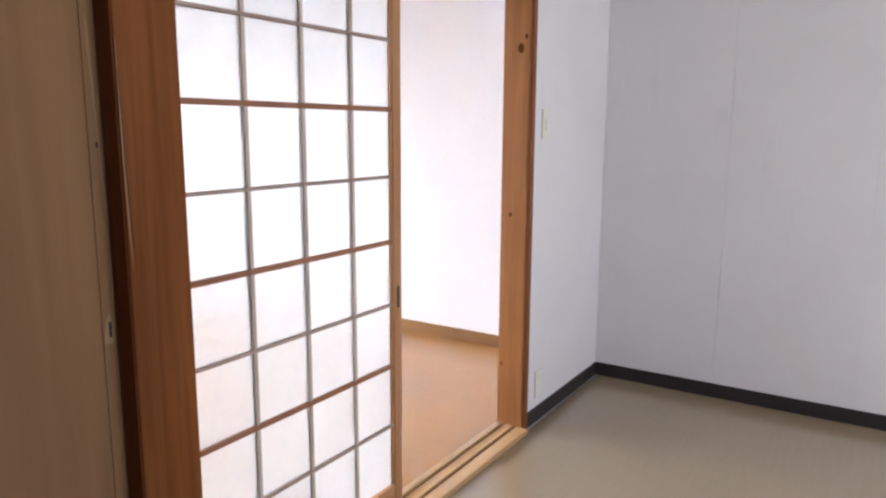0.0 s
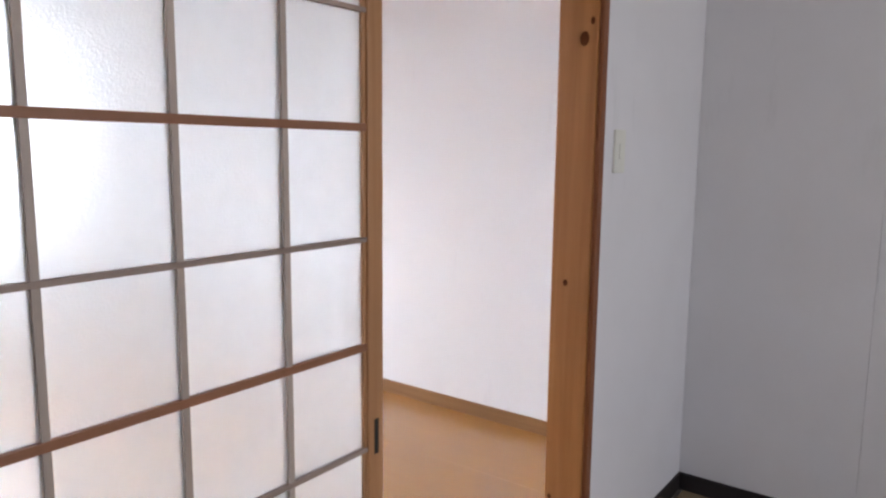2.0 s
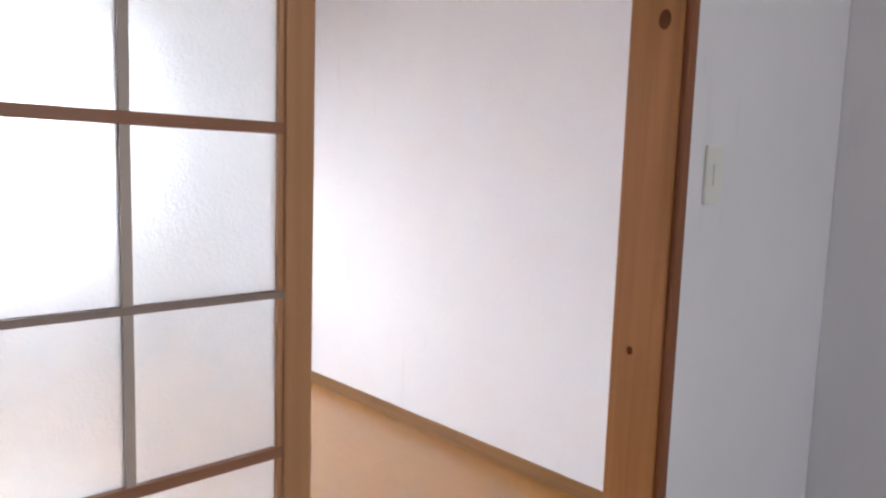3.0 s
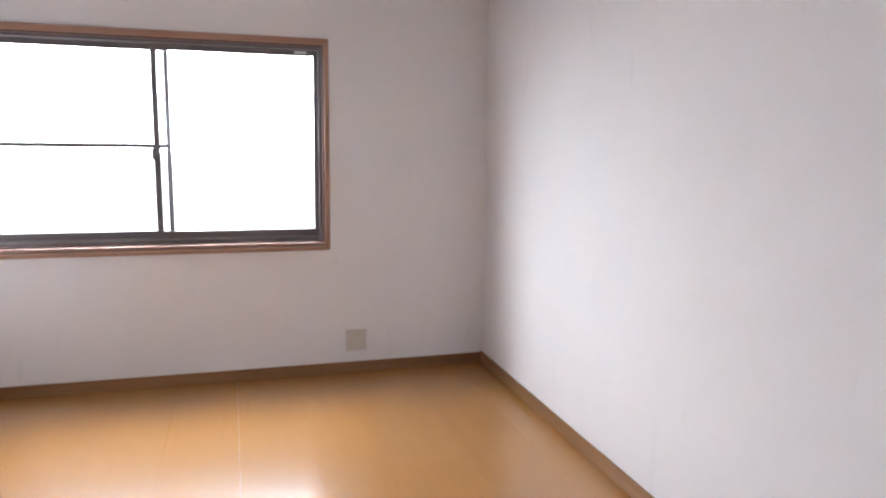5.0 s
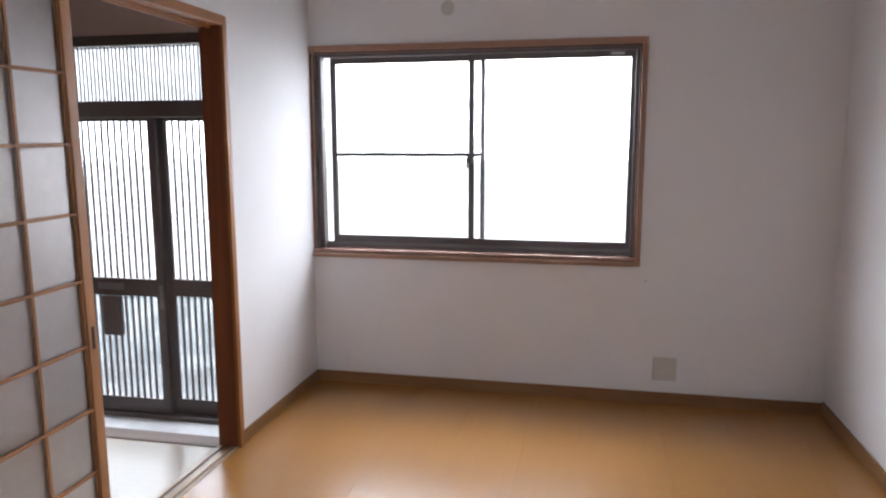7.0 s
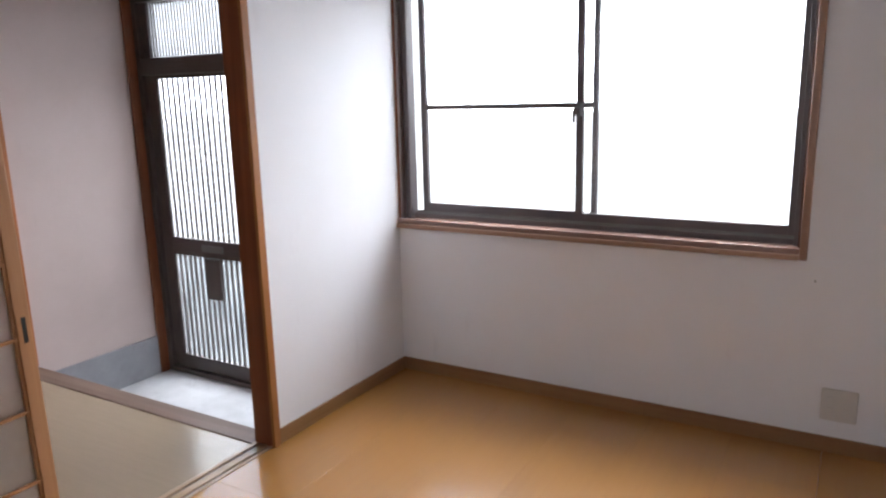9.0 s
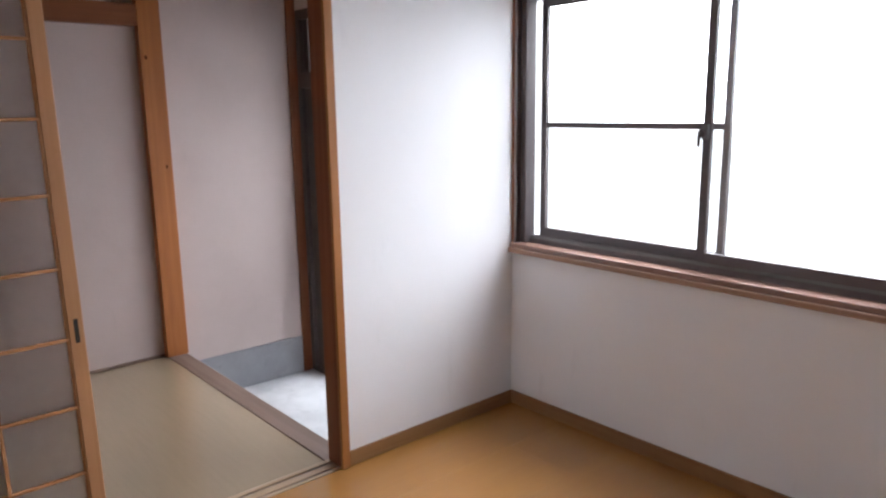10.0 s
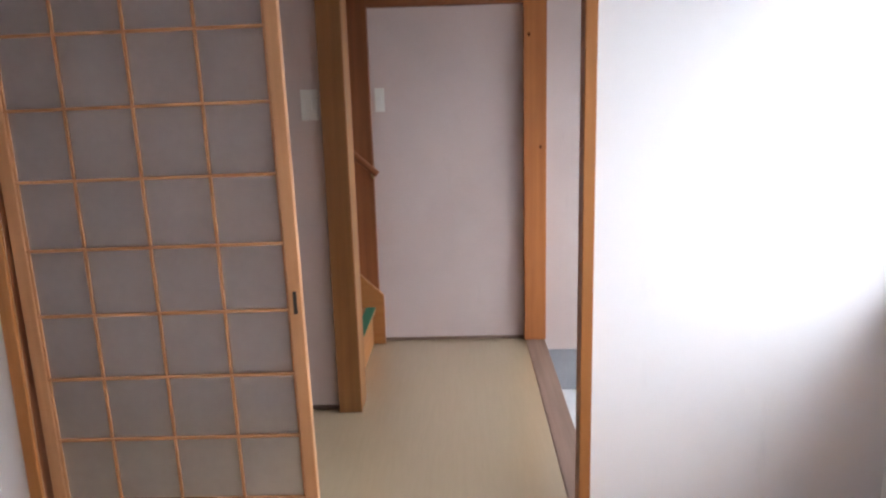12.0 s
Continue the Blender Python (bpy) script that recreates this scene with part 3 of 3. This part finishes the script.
# ---- entrance door ----
def entrance():
    e = thing("entrance_door", (-0.95, 0.02, G), "dark bronze aluminium sliding entrance door with slatted frosted glass and transom", "entrance door", "", "structure")
    x0, x1, top = FX + 0.004, -0.124, 1.90
    part("door_frame", boxes((x0, x0 + 0.045, -0.026, 0.10, G, top), (x1 - 0.045, x1, -0.026, 0.10, G, top), (x0 + 0.045, x1 - 0.045, -0.026, 0.10, 1.845, top),
                             (x0 + 0.045, x1 - 0.045, -0.026, 0.10, 1.455, 1.545), (x0 + 0.045, x1 - 0.045, -0.026, 0.10, G, G + 0.028), bevel=0.002), M_ALU, e)
    part("transom_sash", boxes((x0 + 0.046, x0 + 0.10, 0.0, 0.03, 1.546, 1.844), (x1 - 0.10, x1 - 0.046, 0.0, 0.03, 1.546, 1.844), bevel=0.001), M_ALU, e)
    tr = part("transom_pane", box(x0 + 0.098, x1 - 0.098, 0.014, 0.018, 1.546, 1.844, 0.0), M_TRANSOM, e, "finely ribbed frosted transom glass")
    tr.visible_shadow = False
    ribs = bmesh.new()
    n = int((x1 - x0 - 0.20) / 0.024)
    for i in range(n):
        x = x0 + 0.104 + i * 0.024
        add_box(ribs, x, x + 0.0085, 0.006, 0.011, 1.547, 1.843)
    tagged(part("transom_ribs", ribs, M_ALU, e), "", "", "", "stuff")

    def leaf(a, b, y, left, right):
        d = part("door_leaf", boxes((a, a + left, y, y + 0.03, G + 0.03, 1.454), (b - right, b, y, y + 0.03, G + 0.03, 1.454),
                                    (a + left, b - right, y, y + 0.03, 1.432, 1.454), (a + left, b - right, y, y + 0.03, 0.428, 0.530),
                                    (a + left, b - right, y, y + 0.03, G + 0.03, -0.195), bevel=0.002), M_ALU, e)
        pitch = 0.0418
        for z0, z1 in ((0.531, 1.431), (-0.194, 0.427)):
            p = part("pane", box(a + left + 0.0005, b - right - 0.0005, y + 0.016, y + 0.020, z0, z1, 0.0), M_HAZE if z0 > 0 else M_HAZE_LOW, d, "frosted glass")
            p.visible_shadow = False
            for i in range(int((b - right - a - left) / pitch) + 1):
                x = a + left + 0.009 + i * pitch
                if x < b - right - 0.006:
                    part("slat", box(x - 0.0068, x + 0.0068, y + 0.002, y + 0.014, z0 + 0.001, z1 - 0.001, 0.0015), M_ALU, d)
        return d
    l = leaf(x0 + 0.046, -0.931, 0.0, 0.073, 0.050)
    leaf(-0.948, x1 - 0.046, 0.036, 0.050, 0.073)
    part("letter_slot", box(-1.36, -1.19, -0.010, -0.0005, 0.462, 0.502, 0.003), M_ALU_GREY, l, "grey metal letter slot")
    part("letter_box", box(-1.325, -1.20, -0.03, -0.001, 0.19, 0.427, 0.006), M_ALU, l, "dark letter box under the slot")
    part("lock", box(-0.955, -0.933, -0.012, -0.0005, 0.36, 0.50, 0.003), M_ALU_GREY, l, "grey lock plate")


entrance()

# ---- hall ----
solid("trim_entrance_jamb", box(FX - 0.0, FX + 0.018, -0.085, -0.027, G, 2.2, 0.003), M_POST, "red-brown jamb of the entrance")
solid("trim_entrance_skirting", box(FX, FX + 0.012, -0.832, -0.086, G, -0.074, 0.002), M_SKIRT, "grey mortar skirting in the entrance")
solid("step_edge", box(FX, -0.093, -0.935, -0.833, G, 0.0, 0.004), M_SILL, "worn brown wooden step edge above the entrance floor")
solid("hall_post", box(FX - 0.0, -1.688, -0.945, -0.828, 0.0, 2.36, 0.004), M_ORANGE, "red-brown square hall post with knots")
for y, z, ry, rz in ((-0.918, 1.60, 0.007, 0.012), (-0.859, 1.042, 0.006, 0.010)):
    knot(-1.688, y, z, ry, rz, bpy.data.objects["hall_post"])
solid("stair_post", box(FX - 0.0, -1.695, -1.83, -1.727, -0.004, 2.36, 0.004), M_POST, "dark brown post beside the stairs")
solid("hall_beam", box(FX, -1.69, -1.727, -0.945, 1.752, 1.86, 0.003), M_POST_Y, "dark brown beam over the hall wall")
solid("corridor_post", box(-0.962, -0.812, -1.812, -1.712, -0.004, 2.36, 0.004), M_MID, "honey brown square post at the corridor corner")


def stairs():
    s = thing("stairs", (-1.3, -1.76, 0), "steep honey wooden stairs with green nosing strips", "stairs", "", "structure")
    rise, run, y0 = 0.205, 0.215, -1.765
    for i in range(8):
        y = y0 - i * run
        part("riser", box(-1.667, -0.97, y - 0.018, y, i * rise, (i + 1) * rise - 0.026, 0.002), M_PINE_X, s)
        t = part("tread", box(-1.667, -0.97, y - run - 0.018, y + 0.018, (i + 1) * rise - 0.026, (i + 1) * rise, 0.004), M_PINE_X, s)
        part("nosing", box(-1.655, -1.0, y - 0.03, y + 0.02, (i + 1) * rise + 0.0005, (i + 1) * rise + 0.006, 0.002), M_GREEN, t, "green rubber nosing strip")
    top = 8 * rise + 0.15
    part("stringer", profile([(-1.70, 0.0), (-1.70, 0.27), (-1.70 - 8 * run, top + 0.12), (-1.70 - 8 * run, 0.0)], "X", -1.694, -1.668), M_PINE_Y, s)
    return s


stairs()


def handrail():
    r = thing("handrail", (-1.66, -1.75, 0.95), "dark wooden stair handrail on brass brackets", "handrail")
    part("rail", rod((-1.645, -1.70, 0.925), (-1.645, -3.3, 2.35), 0.017), M_POST, r)
    for y, z in ((-1.73, 0.952), (-2.6, 1.72)):
        part("bracket", rod((FX + 0.04, y, z - 0.05), (-1.645, y, z - 0.012), 0.007), M_STEEL, r, "brass bracket")


handrail()


# ---- corridor door seen from the kitchen ----
def corridor_door():
    d = thing("door_1", (-0.6, K, 0), "closed beige plywood door with a worn edge", "door", "", "structure")
    y = K + 0.030
    leaf = part("leaf", box(-1.05, -0.142, y, y + 0.03, -0.015, 1.855, 0.003), M_DOORPLY, d)
    part("edge_strip", box(-0.172, -0.144, y - 0.0025, y, -0.01, 1.85, 0.0008), M_DOORPLY, leaf)
    streak = profile([(-0.162, 1.46), (-0.158, 1.44), (-0.150, 1.20), (-0.147, 1.06), (-0.151, 1.12), (-0.156, 1.25), (-0.163, 1.40)], "Y", y - 0.0029, y - 0.002)
    part("worn_edge", streak, M_WORN, leaf, "pale worn streak")
    chip = profile([(-0.170, 0.842), (-0.167, 0.838), (-0.151, 0.835), (-0.149, 0.850), (-0.151, 0.880), (-0.156, 0.897), (-0.162, 0.892), (-0.167, 0.874)], "Y", y - 0.0032, y - 0.002)
    part("strike_plate", chip, M_WORN, leaf, "pale chipped patch round the latch hole")
    part("latch_hole", box(-0.160, -0.154, y - 0.0042, y - 0.0025, 0.850, 0.880, 0.0008), M_DARK, leaf, "dark latch hole")
    part("screw_hole", box(-0.159, -0.154, y - 0.0042, y - 0.0025, 1.216, 1.226, 0.0008), M_DARK, leaf)


corridor_door()


# ---- plates ----
def plate(name, label, category, centre, normal, w, h, detail):
    """A wall plate; normal is the wall axis it faces."""
    p = thing(name, centre, label, category)
    face = M_PLATE if w > 0.1 else M_PLATE_W
    x, y, z = centre
    def slab(u0, u1, v0, v1, d0, d1, bev=0.0015):
        if normal in ("-Y", "+Y"):
            s = -1 if normal == "-Y" else 1
            a, b = sorted((y + s * d0, y + s * d1))
            return box(x + u0, x + u1, a, b, z + v0, z + v1, bev)
        s = -1 if normal == "-X" else 1
        a, b = sorted((x + s * d0, x + s * d1))
        return box(a, b, y + u0, y + u1, z + v0, z + v1, bev)
    body = part("plate", slab(-w / 2, w / 2, -h / 2, h / 2, 0.0, 0.008, 0.003), face, p)
    if detail == "switch":
        part("rocker", slab(-0.011, 0.011, -0.022, 0.022, 0.008, 0.012), face, body)
    elif detail == "outlet":
        for u in ((-0.028, 0.028) if w > 0.1 else (0.0,)):
            for v in (0.02, -0.02):
                part("socket", slab(u - 0.011, u + 0.011, v - 0.011, v + 0.011, 0.008, 0.0095, 0.0008), face, body)
    return p


plate("light_switch", "ivory plastic light switch on the kitchen wall", "light switch", (1.775, K, 1.272), "-Y", 0.07, 0.12, "switch")
plate("wall_outlet", "ivory plastic outlet plate low on the kitchen wall", "outlet", (1.775, K, 0.165), "-Y", 0.07, 0.12, "outlet")
plate("wall_outlet", "ivory double outlet plate low on the window wall", "outlet", (1.858, 0.0, 0.183), "-Y", 0.116, 0.12, "outlet")
plate("wall_outlet", "ivory outlet plate low beside the sliding door", "outlet", (0.0, -2.80, 0.18), "+X", 0.116, 0.12, "outlet")
plate("light_switch", "ivory light switch on the corridor wall", "light switch", (-0.86, -1.862, 1.29), "+X", 0.07, 0.12, "switch")
plate("light_switch", "ivory light switch beside the stair post", "light switch", (FX, -1.683, 1.30), "+X", 0.05, 0.12, "switch")


def sleeve_cap():
    c = thing("sleeve_cap", (0.745, 0, 1.977), "round ivory sleeve cap above the window", "wall cap")
    bm = bmesh.new()
    bmesh.ops.create_cone(bm, cap_ends=True, segments=36, radius1=0.037, radius2=0.033, depth=0.014)
    bmesh.ops.bevel(bm, geom=[e for e in bm.edges if e.calc_face_angle(0) > 1.0], offset=0.003, segments=2, affect="EDGES")
    bmesh.ops.transform(bm, matrix=Matrix.Translation((0.745, -0.007, 1.977)) @ Matrix.Rotation(radians(90), 4, "X"), verts=bm.verts)
    part("cap", bm, M_PLATE, c)


sleeve_cap()


def nail(x, z):
    n = thing("nail", (x, 0, z), "small grey nail in the window wall", "nail")
    part("shank", rod((x, 0.01, z), (x, -0.008, z), 0.0015, 8), M_SCREW, n)
    part("head", rod((x, -0.008, z), (x, -0.0095, z), 0.0035, 12), M_SCREW, n)


nail(1.749, 0.632)
